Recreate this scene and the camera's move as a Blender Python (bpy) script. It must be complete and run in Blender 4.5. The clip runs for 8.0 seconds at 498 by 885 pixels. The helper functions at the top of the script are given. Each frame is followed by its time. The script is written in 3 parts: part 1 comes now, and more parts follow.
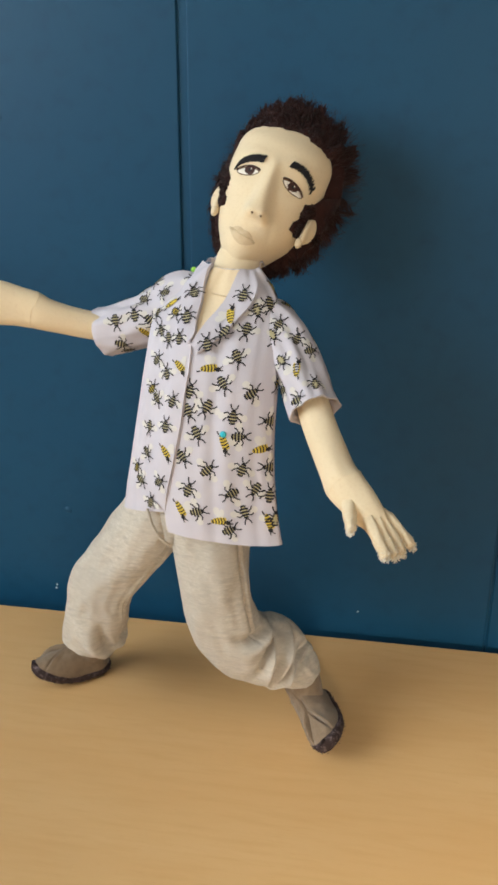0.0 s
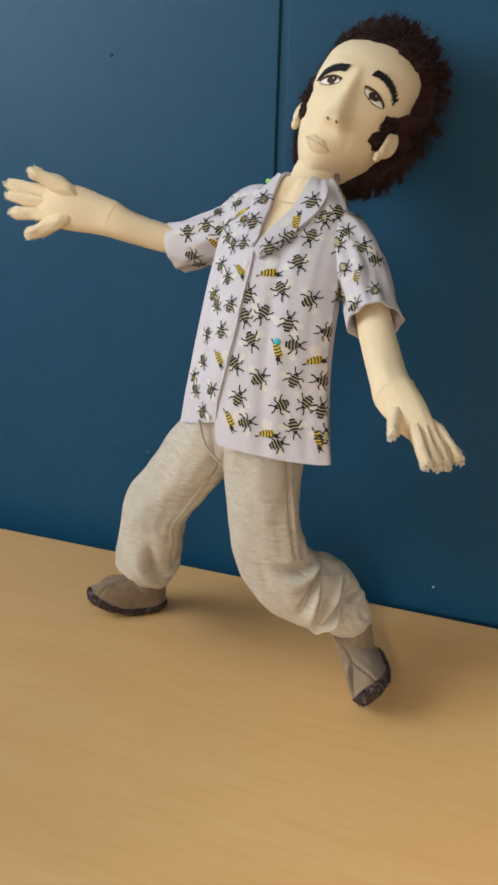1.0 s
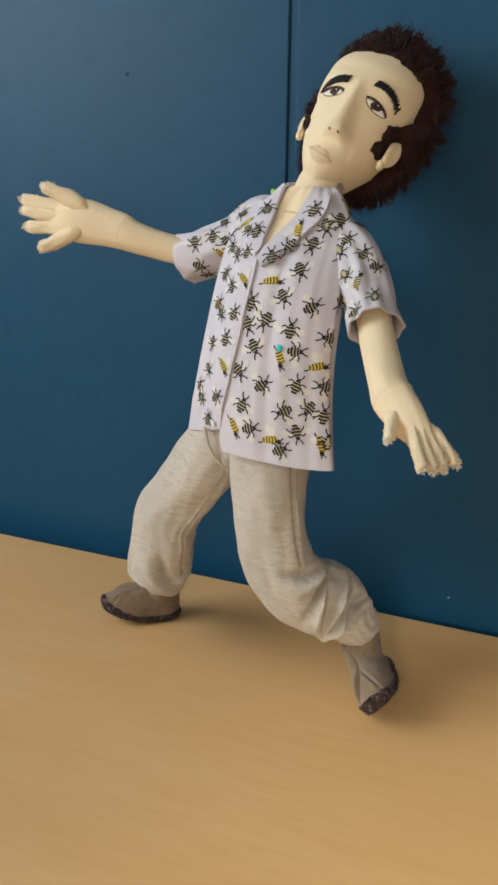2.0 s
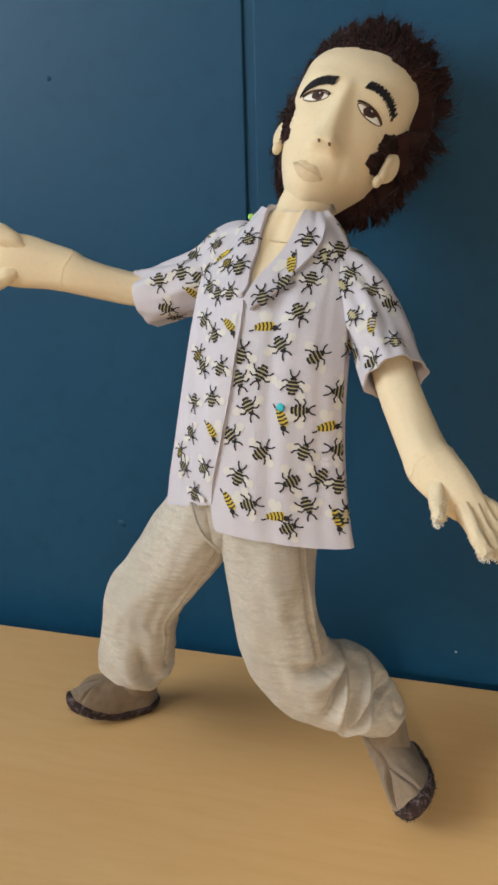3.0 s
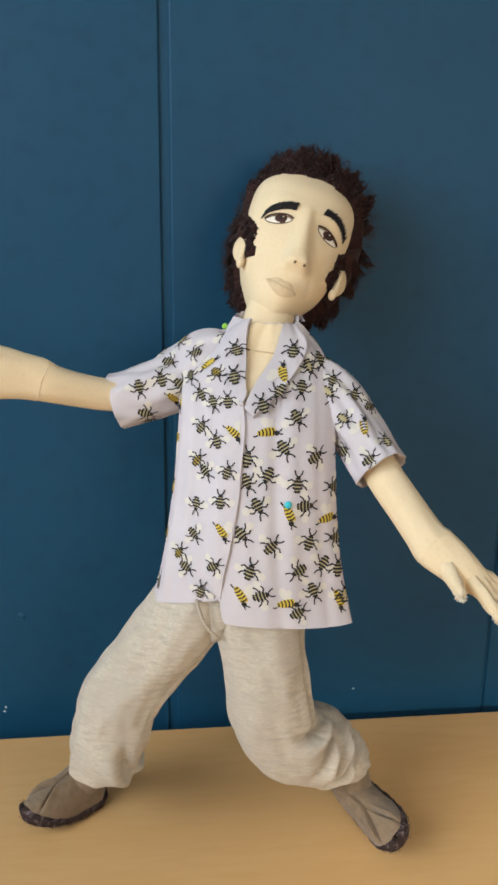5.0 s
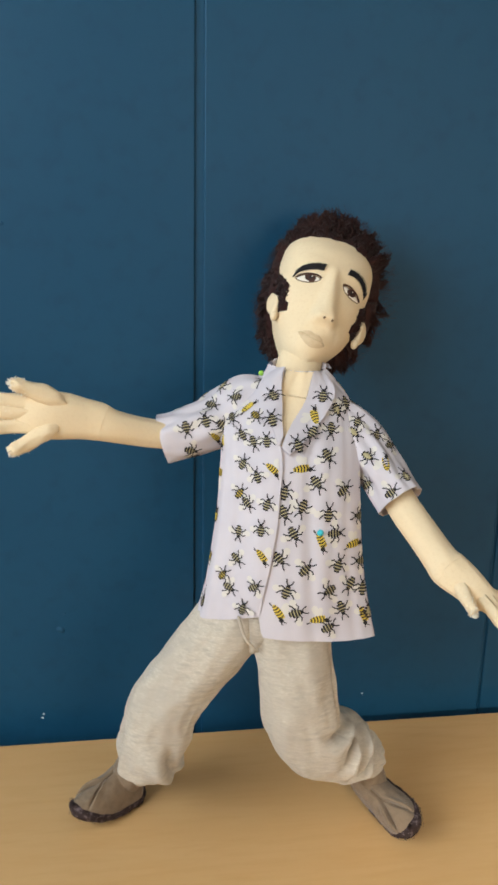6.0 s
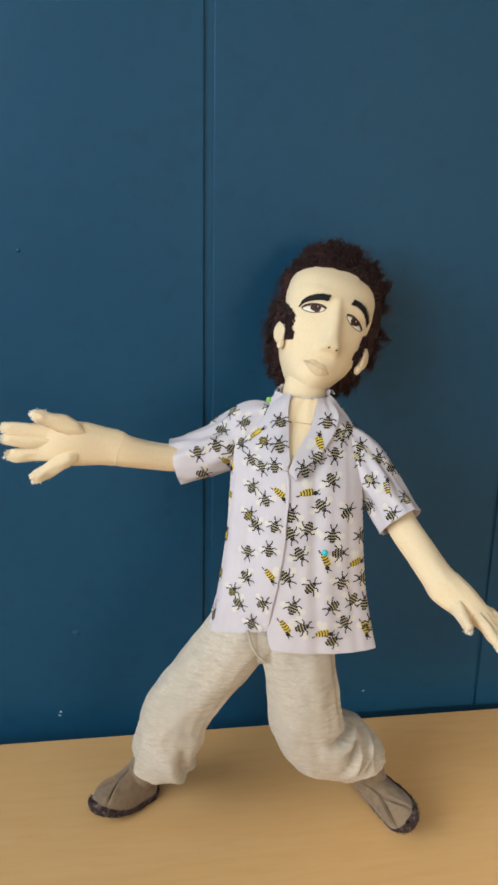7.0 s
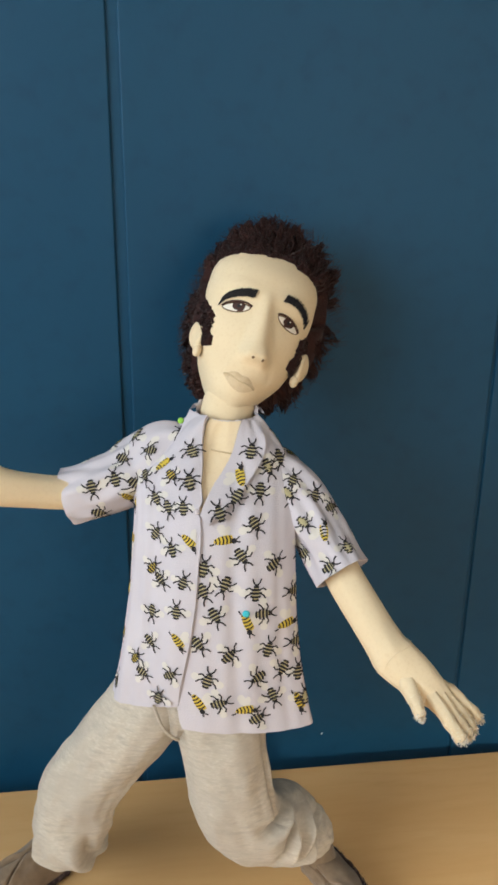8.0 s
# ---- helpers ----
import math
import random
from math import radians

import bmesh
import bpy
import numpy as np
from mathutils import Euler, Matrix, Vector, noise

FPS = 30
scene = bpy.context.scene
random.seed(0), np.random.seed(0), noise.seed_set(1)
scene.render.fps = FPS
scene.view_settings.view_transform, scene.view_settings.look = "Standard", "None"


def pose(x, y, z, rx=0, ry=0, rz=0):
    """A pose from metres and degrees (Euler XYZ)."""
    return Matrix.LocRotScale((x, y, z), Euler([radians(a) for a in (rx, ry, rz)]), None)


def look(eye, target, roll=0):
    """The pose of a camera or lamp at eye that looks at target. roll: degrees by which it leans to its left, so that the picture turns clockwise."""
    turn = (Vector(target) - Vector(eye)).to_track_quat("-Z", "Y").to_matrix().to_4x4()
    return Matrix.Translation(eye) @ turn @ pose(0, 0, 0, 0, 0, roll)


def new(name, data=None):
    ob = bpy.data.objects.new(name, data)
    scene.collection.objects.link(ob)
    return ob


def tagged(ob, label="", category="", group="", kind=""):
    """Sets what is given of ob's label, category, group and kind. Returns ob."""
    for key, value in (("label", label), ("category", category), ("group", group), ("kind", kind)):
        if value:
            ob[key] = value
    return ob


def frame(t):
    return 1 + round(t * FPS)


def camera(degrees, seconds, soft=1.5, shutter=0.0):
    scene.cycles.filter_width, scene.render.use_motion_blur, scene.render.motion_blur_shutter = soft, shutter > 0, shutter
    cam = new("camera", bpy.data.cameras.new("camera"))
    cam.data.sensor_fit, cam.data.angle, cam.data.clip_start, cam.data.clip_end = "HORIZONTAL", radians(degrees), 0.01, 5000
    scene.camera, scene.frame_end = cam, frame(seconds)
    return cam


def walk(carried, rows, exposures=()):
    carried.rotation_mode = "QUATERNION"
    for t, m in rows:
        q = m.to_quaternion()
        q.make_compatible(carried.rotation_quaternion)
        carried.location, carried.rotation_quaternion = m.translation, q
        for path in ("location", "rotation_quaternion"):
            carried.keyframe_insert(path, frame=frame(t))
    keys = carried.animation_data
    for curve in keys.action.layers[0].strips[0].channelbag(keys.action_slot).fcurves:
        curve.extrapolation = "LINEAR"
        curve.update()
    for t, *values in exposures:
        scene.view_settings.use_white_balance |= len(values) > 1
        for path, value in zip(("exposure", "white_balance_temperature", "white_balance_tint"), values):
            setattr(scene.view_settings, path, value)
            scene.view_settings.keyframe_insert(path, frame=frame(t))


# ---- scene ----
cam = camera(32.9, 8.0, soft=3.0)
METRES, EYE, TILT, LEAN, TURN = 1.0, 0.517, 0.0, 0.0, 10.3
ROWS = [
    (0.0, 0.0, 0.0, 0.0, 0.07, -21.64, -0.17),
    (0.5, 0.0282, -0.066, -0.0156, 5.72, -19.85, -1.63),
    (1.0, 0.0783, -0.0053, -0.1068, 11.61, -18.16, -1.52),
    (1.5, 0.1112, -0.011, -0.115, 14.6, -16.81, -0.74),
    (3.0, 0.0249, 0.0948, -0.0943, 6.94, -17.31, 1.58),
    (3.5, -0.0612, 0.1194, -0.0726, -2.33, -17.57, 0.88),
    (4.0, -0.1392, 0.1117, -0.0542, -8.71, -16.95, 0.03),
    (4.5, -0.1803, 0.094, -0.0423, -12.57, -16.15, -0.24),
    (6.0, -0.2528, 0.0368, 0.0116, -17.4, -15.8, -1.12),
    (6.5, -0.2803, -0.0264, 0.0496, -17.34, -16.32, -1.36),
    (7.0, -0.2663, 0.0173, 0.0622, -17.36, -17.7, -1.03),
    (7.5, -0.2008, 0.0859, 0.074, -17.4, -19.21, -0.73),
    (8.0, -0.155, 0.1349, 0.0704, -16.56, -20.7, -0.63),
]
path = [(t, pose(0, 0, EYE, TILT, LEAN, TURN) @ pose(METRES * x, METRES * y, METRES * z, 90 + pitch, roll, yaw)) for t, x, y, z, yaw, pitch, roll in ROWS]
path += [(2.8, look((0.057, 0.071, 0.415), (-0.642, 1.850, -0.175), -1.5)), (4.7, look((-0.196, 0.055, 0.481), (-0.067, 1.972, -0.075), 0.4)), (5.8, look((-0.241, 0.039, 0.506), (0.002, 1.947, -0.043), 1.2))]
path.sort(key=lambda row: row[0])
walk(cam, path, exposures=((0.0, 0.0), (0.5, -0.1), (1.0, -0.12), (1.5, -0.17), (3.0, -0.16), (3.5, -0.18), (4.5, -0.06), (6.5, 0.0), (8.0, -0.05)))

# ---- world, light ----
world = bpy.data.worlds.new("world")
scene.world = world
world.use_nodes = True
wn = world.node_tree
sky = wn.nodes.new("ShaderNodeTexSky")
sky.sky_type = "NISHITA"
sky.sun_disc = False
sky.sun_elevation, sky.sun_rotation = radians(25), radians(175)
wn.links.new(sky.outputs[0], wn.nodes["Background"].inputs[0])
wn.nodes["Background"].inputs[1].default_value = 0.08


def area_lamp(name, eye, target, w, h, power, colour):
    d = bpy.data.lights.new(name, "AREA")
    d.shape, d.size, d.size_y, d.energy, d.color = "RECTANGLE", w, h, power, colour
    ob = new(name, d)
    ob.matrix_world = look(eye, target)
    return ob


LEFT_WINDOW, BACK_WINDOW = 34.5, 15.0
area_lamp("window_light_west", (-1.40, -0.35, 0.95), (0, 0.1, 0.2), 1.3, 0.9, LEFT_WINDOW, (0.86, 0.94, 1.0))
area_lamp("window_light_south", (0.75, -2.06, 0.75), (0.5, 0, 0.4), 1.2, 1.1, BACK_WINDOW, (1.0, 0.93, 0.82))
sun = bpy.data.lights.new("sun", "SUN")
sun.energy, sun.angle, sun.color = 9.0, radians(9), (1.0, 0.92, 0.80)
SUN_TURN, SUN_RISE = 5.0, 25.0
sun_ob = new("sun", sun)
sun_ob.matrix_world = look((math.sin(radians(SUN_TURN)) * math.cos(radians(SUN_RISE)), -math.cos(radians(SUN_TURN)) * math.cos(radians(SUN_RISE)), math.sin(radians(SUN_RISE))), (0, 0, 0))


# ---- materials ----
def material(name, colour, rough=0.7, spots=(), bump=0.0, bump_scale=300.0, bump_stretch=(1, 1, 1), spec=0.3, sheen=0.0):
    """Principled material whose colour varies by noise layers: spots = (scale, colour, low, high, stretch)."""
    m = bpy.data.materials.new(name)
    m.use_nodes = True
    n, l = m.node_tree.nodes, m.node_tree.links
    b = n["Principled BSDF"]
    b.inputs["Roughness"].default_value = rough
    b.inputs["Specular IOR Level"].default_value = spec
    b.inputs["Sheen Weight"].default_value = sheen
    b.inputs["Base Color"].default_value = (*colour, 1)
    co = n.new("ShaderNodeTexCoord")
    last = None
    for scale, other, low, high, stretch in spots:
        mp = n.new("ShaderNodeMapping")
        mp.inputs["Scale"].default_value = stretch
        l.new(co.outputs["Object"], mp.inputs[0])
        t = n.new("ShaderNodeTexNoise")
        t.inputs["Scale"].default_value, t.inputs["Detail"].default_value = scale, 5
        l.new(mp.outputs[0], t.inputs["Vector"])
        r = n.new("ShaderNodeMapRange")
        r.inputs["From Min"].default_value, r.inputs["From Max"].default_value = low, high
        l.new(t.outputs["Fac"], r.inputs[0])
        mix = n.new("ShaderNodeMix")
        mix.data_type = "RGBA"
        l.new(r.outputs[0], mix.inputs[0])
        mix.inputs[6].default_value = (*colour, 1)
        if last:
            l.new(last, mix.inputs[6])
        mix.inputs[7].default_value = (*other, 1)
        last = mix.outputs[2]
    if last:
        l.new(last, b.inputs["Base Color"])
    if bump:
        mp = n.new("ShaderNodeMapping")
        mp.inputs["Scale"].default_value = bump_stretch
        l.new(co.outputs["Object"], mp.inputs[0])
        t = n.new("ShaderNodeTexNoise")
        t.inputs["Scale"].default_value, t.inputs["Detail"].default_value = bump_scale, 4
        l.new(mp.outputs[0], t.inputs["Vector"])
        bm = n.new("ShaderNodeBump")
        bm.inputs["Strength"].default_value, bm.inputs["Distance"].default_value = bump, 0.002
        l.new(t.outputs["Fac"], bm.inputs["Height"])
        l.new(bm.outputs[0], b.inputs["Normal"])
    return m


ONE = (1, 1, 1)
M_BLUE = material("blue_paint", (0.0050, 0.053, 0.108), 0.5, [(3.0, (0.0062, 0.0605, 0.119), 0.35, 0.7, ONE), (60, (0.0045, 0.047, 0.097), 0.5, 0.8, ONE)], 0.25, 55, ONE, 0.25)
M_BEECH = material("beech_veneer", (0.65, 0.378, 0.150), 0.42, [(4, (0.69, 0.425, 0.185), 0.3, 0.7, (1, 5, 1)), (18, (0.63, 0.362, 0.140), 0.45, 0.85, (1, 7, 1)), (120, (0.63, 0.358, 0.138), 0.6, 0.9, (1, 5, 1))], 0.05, 200, (1, 8, 1), 0.4)
M_PLASTER = material("white_plaster", (0.72, 0.70, 0.66), 0.9, [(4, (0.66, 0.64, 0.6), 0.4, 0.7, ONE)], 0.1, 80)
M_CARPET = material("grey_carpet", (0.16, 0.15, 0.14), 0.95, [(90, (0.10, 0.095, 0.09), 0.4, 0.7, ONE)], 0.4, 300)
M_FRAME = material("white_gloss_paint", (0.75, 0.75, 0.73), 0.35, [(8, (0.68, 0.68, 0.66), 0.4, 0.7, ONE)])
M_METAL = material("grey_metal", (0.25, 0.25, 0.26), 0.4)
M_CHIP = material("bare_chip", (0.55, 0.58, 0.6), 0.8)
M_SKIN = material("cream_cotton", (0.80, 0.645, 0.425), 0.9, [(18, (0.77, 0.605, 0.385), 0.4, 0.7, ONE), (500, (0.75, 0.585, 0.37), 0.5, 0.8, ONE)], 0.12, 1200, ONE, 0.1, 0.1)
M_SHIRT = material("lilac_cotton", (0.570, 0.525, 0.558), 0.85, [(40, (0.600, 0.555, 0.583), 0.4, 0.7, ONE)], 0.2, 1100, ONE, 0.15)
M_TROUSER = material("oatmeal_jersey", (0.575, 0.505, 0.405), 0.95, [(330, (0.71, 0.645, 0.555), 0.45, 0.8, (1, 1, 2.6)), (110, (0.44, 0.385, 0.310), 0.46, 0.78, (.8, .8, 3.4)), (22, (0.50, 0.435, 0.355), 0.45, 0.75, ONE)], 0.6, 1100, (1, 1, 1.6), 0.1, 0.2)
M_TAUPE = material("taupe_felt", (0.235, 0.167, 0.108), 0.95, [(150, (0.185, 0.130, 0.083), 0.45, 0.7, ONE)], 0.4, 900, ONE, 0.1, 0.2)
M_SOLE = material("dark_felt_sole", (0.045, 0.030, 0.028), 0.9, [(260, (0.16, 0.12, 0.12), 0.52, 0.68, ONE)], 0.5, 600, ONE, 0.1)
M_LINT = material("grey_lint", (0.22, 0.18, 0.18), 0.95)
M_HAIR = material("dark_brown_wool", (0.034, 0.0125, 0.0105), 0.9, [(120, (0.018, 0.007, 0.0065), 0.4, 0.7, ONE), (40, (0.060, 0.021, 0.016), 0.5, 0.8, ONE)], 0.3, 500, ONE, 0.1, 0.1)
M_INK = material("black_ink", (0.020, 0.018, 0.020), 0.8)
M_GOLD = material("yellow_ink", (0.62, 0.45, 0.06), 0.85)
M_OLIVE = material("dull_gold_ink", (0.42, 0.36, 0.20), 0.85)
M_CREAM = material("cream_ink", (0.655, 0.61, 0.555), 0.85)
M_LIP = material("lip_thread", (0.68, 0.52, 0.33), 0.9, [(300, (0.62, 0.46, 0.28), 0.4, 0.7, ONE)], 0.4, 900)
M_FRAY = material("frayed_cotton", (0.88, 0.82, 0.70), 0.9)
M_EYEWHITE_GLINT = material("eye_white_and_glint", (0.78, 0.72, 0.62), 0.7)
M_IRIS = material("brown_thread", (0.055, 0.022, 0.015), 0.6)
M_LINE = material("brown_line", (0.16, 0.10, 0.055), 0.8)
M_SEAM = material("tan_thread", (0.56, 0.42, 0.25), 0.85)
M_CYAN = material("cyan_bead", (0.05, 0.50, 0.60), 0.3)
M_GREEN = material("green_bead", (0.30, 0.62, 0.08), 0.3)


# ---- mesh helpers ----
def box_bm(x0, x1, y0, y1, z0, z1, bevel=0.0):
    bm = bmesh.new()
    bmesh.ops.create_cube(bm, size=1)
    for v in bm.verts:
        v.co = Vector(((x0 + x1) / 2 + v.co.x * (x1 - x0), (y0 + y1) / 2 + v.co.y * (y1 - y0), (z0 + z1) / 2 + v.co.z * (z1 - z0)))
    if bevel:
        bmesh.ops.bevel(bm, geom=bm.edges[:], offset=bevel, segments=3, profile=0.5, affect="EDGES")
    return bm


def part(name, bm, mat, parent=None, label="", smooth=False):
    me = bpy.data.meshes.new(name)
    bm.to_mesh(me)
    bm.free()
    me.materials.append(mat)
    if smooth:
        me.polygons.foreach_set("use_smooth", [True] * len(me.polygons))
    ob = new(name, me)
    if parent:
        ob.parent = parent
    if label:
        ob["label"] = label
    return ob


# ---- room ----
WALL_Y = 0.779
X0, X1, Y0, FLOOR, TOP = -1.45, 2.0, -2.2, -0.74, 1.66
floor = part("floor", box_bm(X0, X1, Y0, 1.0, FLOOR - 0.1, FLOOR), M_CARPET)
tagged(floor, "grey low-pile carpet floor under the table", "floor", kind="structure")
ceiling = part("ceiling", box_bm(X0 - 0.1, X1 + 0.1, Y0 - 0.1, 1.0, TOP, TOP + 0.1), M_PLASTER)
tagged(ceiling, "white plaster ceiling", "ceiling", kind="structure")
wall_east = part("wall_east", box_bm(X1, X1 + 0.1, Y0, 1.0, FLOOR, TOP), M_PLASTER)
tagged(wall_east, "plain white plaster wall", "wall", kind="structure")


def wall_with_window(name, along_x, a0, a1, w0, w1, s0, s1, at, thick):
    bm = bmesh.new()
    for p, q, lo, hi in ((a0, w0, FLOOR, TOP), (w1, a1, FLOOR, TOP), (w0, w1, FLOOR, s0), (w0, w1, s1, TOP)):
        b = box_bm(p, q, at, at + thick, lo, hi) if along_x else box_bm(at, at + thick, p, q, lo, hi)
        me = bpy.data.meshes.new("t")
        b.to_mesh(me)
        b.free()
        bm.from_mesh(me)
        bpy.data.meshes.remove(me)
    w = part(name, bm, M_PLASTER)
    return tagged(w, "white plaster wall with a window opening", "wall", kind="structure")


def window_frame(name, along_x, w0, w1, s0, s1, at):
    base = tagged(new(name), "white painted window frame with a middle bar", "window", kind="structure")
    for p, q, lo, hi in ((w0, w0 + 0.05, s0, s1), (w1 - 0.05, w1, s0, s1), (w0 + 0.05, w1 - 0.05, s0, s0 + 0.05), (w0 + 0.05, w1 - 0.05, s1 - 0.05, s1),
                         ((w0 + w1) / 2 - 0.02, (w0 + w1) / 2 + 0.02, s0 + 0.05, s1 - 0.05)):
        b = box_bm(p, q, at, at + 0.04, lo, hi, 0.004) if along_x else box_bm(at, at + 0.04, p, q, lo, hi, 0.004)
        part("frame_bar", b, M_FRAME, base)


wall_with_window("wall_west", False, Y0, 1.0, -1.0, 0.3, 0.5, 1.4, X0 - 0.1, 0.1)
wall_with_window("wall_south", True, X0, X1, 0.15, 1.35, 0.2, 1.3, Y0 - 0.1, 0.1)
window_frame("window_1", False, -1.0, 0.3, 0.5, 1.4, X0 - 0.08)
window_frame("window_2", True, 0.15, 1.35, 0.2, 1.3, Y0 - 0.08)

# blue panelled wall: upright boards with a shallow joint between them
wall_north = part("wall_north", box_bm(X0, X1, WALL_Y + 0.0026, 1.0, FLOOR, TOP), M_BLUE)
tagged(wall_north, "dark teal-blue painted panelled wall behind the table", "wall", kind="structure")
JOINTS = (X0, -1.02, -0.62, -0.2020, 0.1115, 0.52, 0.92, 1.35, X1)
for i in range(len(JOINTS) - 1):
    gap_a, gap_b = (0.0012 if abs(JOINTS[k] - 0.1115) < 0.001 else 0.0040 for k in (i, i + 1))
    a, b = JOINTS[i] + gap_a, JOINTS[i + 1] - gap_b
    bm = box_bm(a, b, WALL_Y, WALL_Y + 0.0025, FLOOR + 0.001, TOP - 0.001)
    long_edges = [e for e in bm.edges if abs(e.verts[0].co.z - e.verts[1].co.z) > 1 and e.verts[0].co.y < WALL_Y + 0.001]
    bmesh.ops.bevel(bm, geom=long_edges, offset=0.0018, segments=5, profile=0.5, affect="EDGES")
    part("panel", bm, M_BLUE, wall_north)

def flake(name, x, z, w, h, mat, proud, seed, label):
    """A small uneven raised speck on the wall."""
    bm = bmesh.new()
    r = random.Random(seed)
    ring = [(x + w * math.cos(k * .785) * r.uniform(.6, 1.2), z + h * math.sin(k * .785) * r.uniform(.6, 1.2)) for k in range(8)]
    rows = [[bm.verts.new((x + (a - x) * k, WALL_Y - .0001 - proud * (1 - k * k), z + (c - z) * k)) for a, c in ring] for k in (1, .75, .5, .25)]
    bm.faces.new(rows[-1])
    for low, top in zip(rows, rows[1:]):
        for k in range(8):
            bm.faces.new((low[k], low[(k + 1) % 8], top[(k + 1) % 8], top[k]))
    bmesh.ops.recalc_face_normals(bm, faces=bm.faces[:])
    part(name, bm, mat, wall_north, label, smooth=True)


flake("paint_chip", -.3625, .0130, .0012, .0016, M_CHIP, .0006, 1, "pale chip in the paint")
flake("paint_chip", -.3640, .0085, .0014, .0012, M_CHIP, .0006, 2, "pale chip in the paint")
flake("paint_chip", -.0230, .0175, .0014, .0012, M_CHIP, .0006, 3, "pale chip in the paint")
flake("paint_blister", -.3410, .1090, .0050, .0048, M_BLUE, .0014, 4, "raised blister under the paint")
flake("paint_blister", -.3770, .5080, .0026, .0024, M_BLUE, .0010, 6, "raised blister under the paint")
flake("paint_blister", -.3370, .1270, .0018, .0016, M_BLUE, .0006, 5, "raised blister under the paint")

# ---- table ----
table = tagged(new("table"), "light beech veneer table pushed close to the wall", "table")
table.matrix_world = pose(0, 0.755, 0, 0, 0, 0.95)
tb = lambda *a: box_bm(*a)
part("tabletop", tb(-1.0, 0.8, -0.92, 0.0, -0.025, 0.0, 0.003), M_BEECH, table)
for x in (-0.94, 0.74):
    for y in (-0.86, -0.06):
        part("leg", tb(x - 0.025, x + 0.025, y - 0.025, y + 0.025, FLOOR + 0.0002, -0.0252, 0.003), M_METAL, table, "grey metal leg")
for y in (-0.86, -0.06):
    part("rail", tb(-0.912, 0.712, y - 0.012, y + 0.012, -0.07, -0.0254, 0.002), M_METAL, table, "grey metal rail")


# ---- doll, one mesh ----
class Cloth:
    """Collects grids of points and small polygons, with a material each, into one mesh."""

    def __init__(self):
        self.v, self.f, self.m, self.mats, self.count = [], [], [], [], 0

    def slot(self, mat):
        if mat not in self.mats:
            self.mats.append(mat)
        return self.mats.index(mat)

    def grid(self, p, mat, wrap=False, caps=(False, False), flip=False):
        """p: rows x columns x 3; wrap joins the last column to the first."""
        p = np.asarray(p, float)
        n, m = p.shape[:2]
        s, k = self.count, self.slot(mat)
        self.v.extend(map(tuple, p.reshape(-1, 3)))
        self.count += n * m
        for i in range(n - 1):
            for j in range(m if wrap else m - 1):
                q = (s + i * m + j, s + i * m + (j + 1) % m, s + (i + 1) * m + (j + 1) % m, s + (i + 1) * m + j)
                self.f.append(q[::-1] if flip else q)
                self.m.append(k)
        for end, on in ((0, caps[0]), (n - 1, caps[1])):
            if on:
                c = self.count
                self.v.append(tuple(p[end].mean(0)))
                self.count += 1
                for j in range(m):
                    t = (s + end * m + j, s + end * m + (j + 1) % m, c)
                    self.f.append(t if (end > 0) != flip else t[::-1])
                    self.m.append(k)

    def build(self, name):
        me = bpy.data.meshes.new(name)
        me.from_pydata(self.v, [], self.f)
        for mat in self.mats:
            me.materials.append(mat)
        me.polygons.foreach_set("material_index", self.m)
        me.polygons.foreach_set("use_smooth", [True] * len(me.polygons))
        me.update()
        return new(name, me)


def spline(rows, v):
    """Catmull-Rom through rows, v from 0 to 1."""
    rows = np.asarray(rows, float)
    n = len(rows) - 1
    t = np.clip(v, 0, 1) * n
    i = np.minimum(t.astype(int), n - 1)
    u = (t - i)[:, None]
    g = lambda k: rows[np.clip(k, 0, n)]
    a, b, c, d = g(i - 1), g(i), g(i + 1), g(i + 2)
    return 0.5 * (2 * b + (c - a) * u + (2 * a - 5 * b + 4 * c - d) * u ** 2 + (3 * b - a - 3 * c + d) * u ** 3)


def unit(a):
    return a / np.maximum(np.linalg.norm(a, axis=-1, keepdims=True), 1e-9)


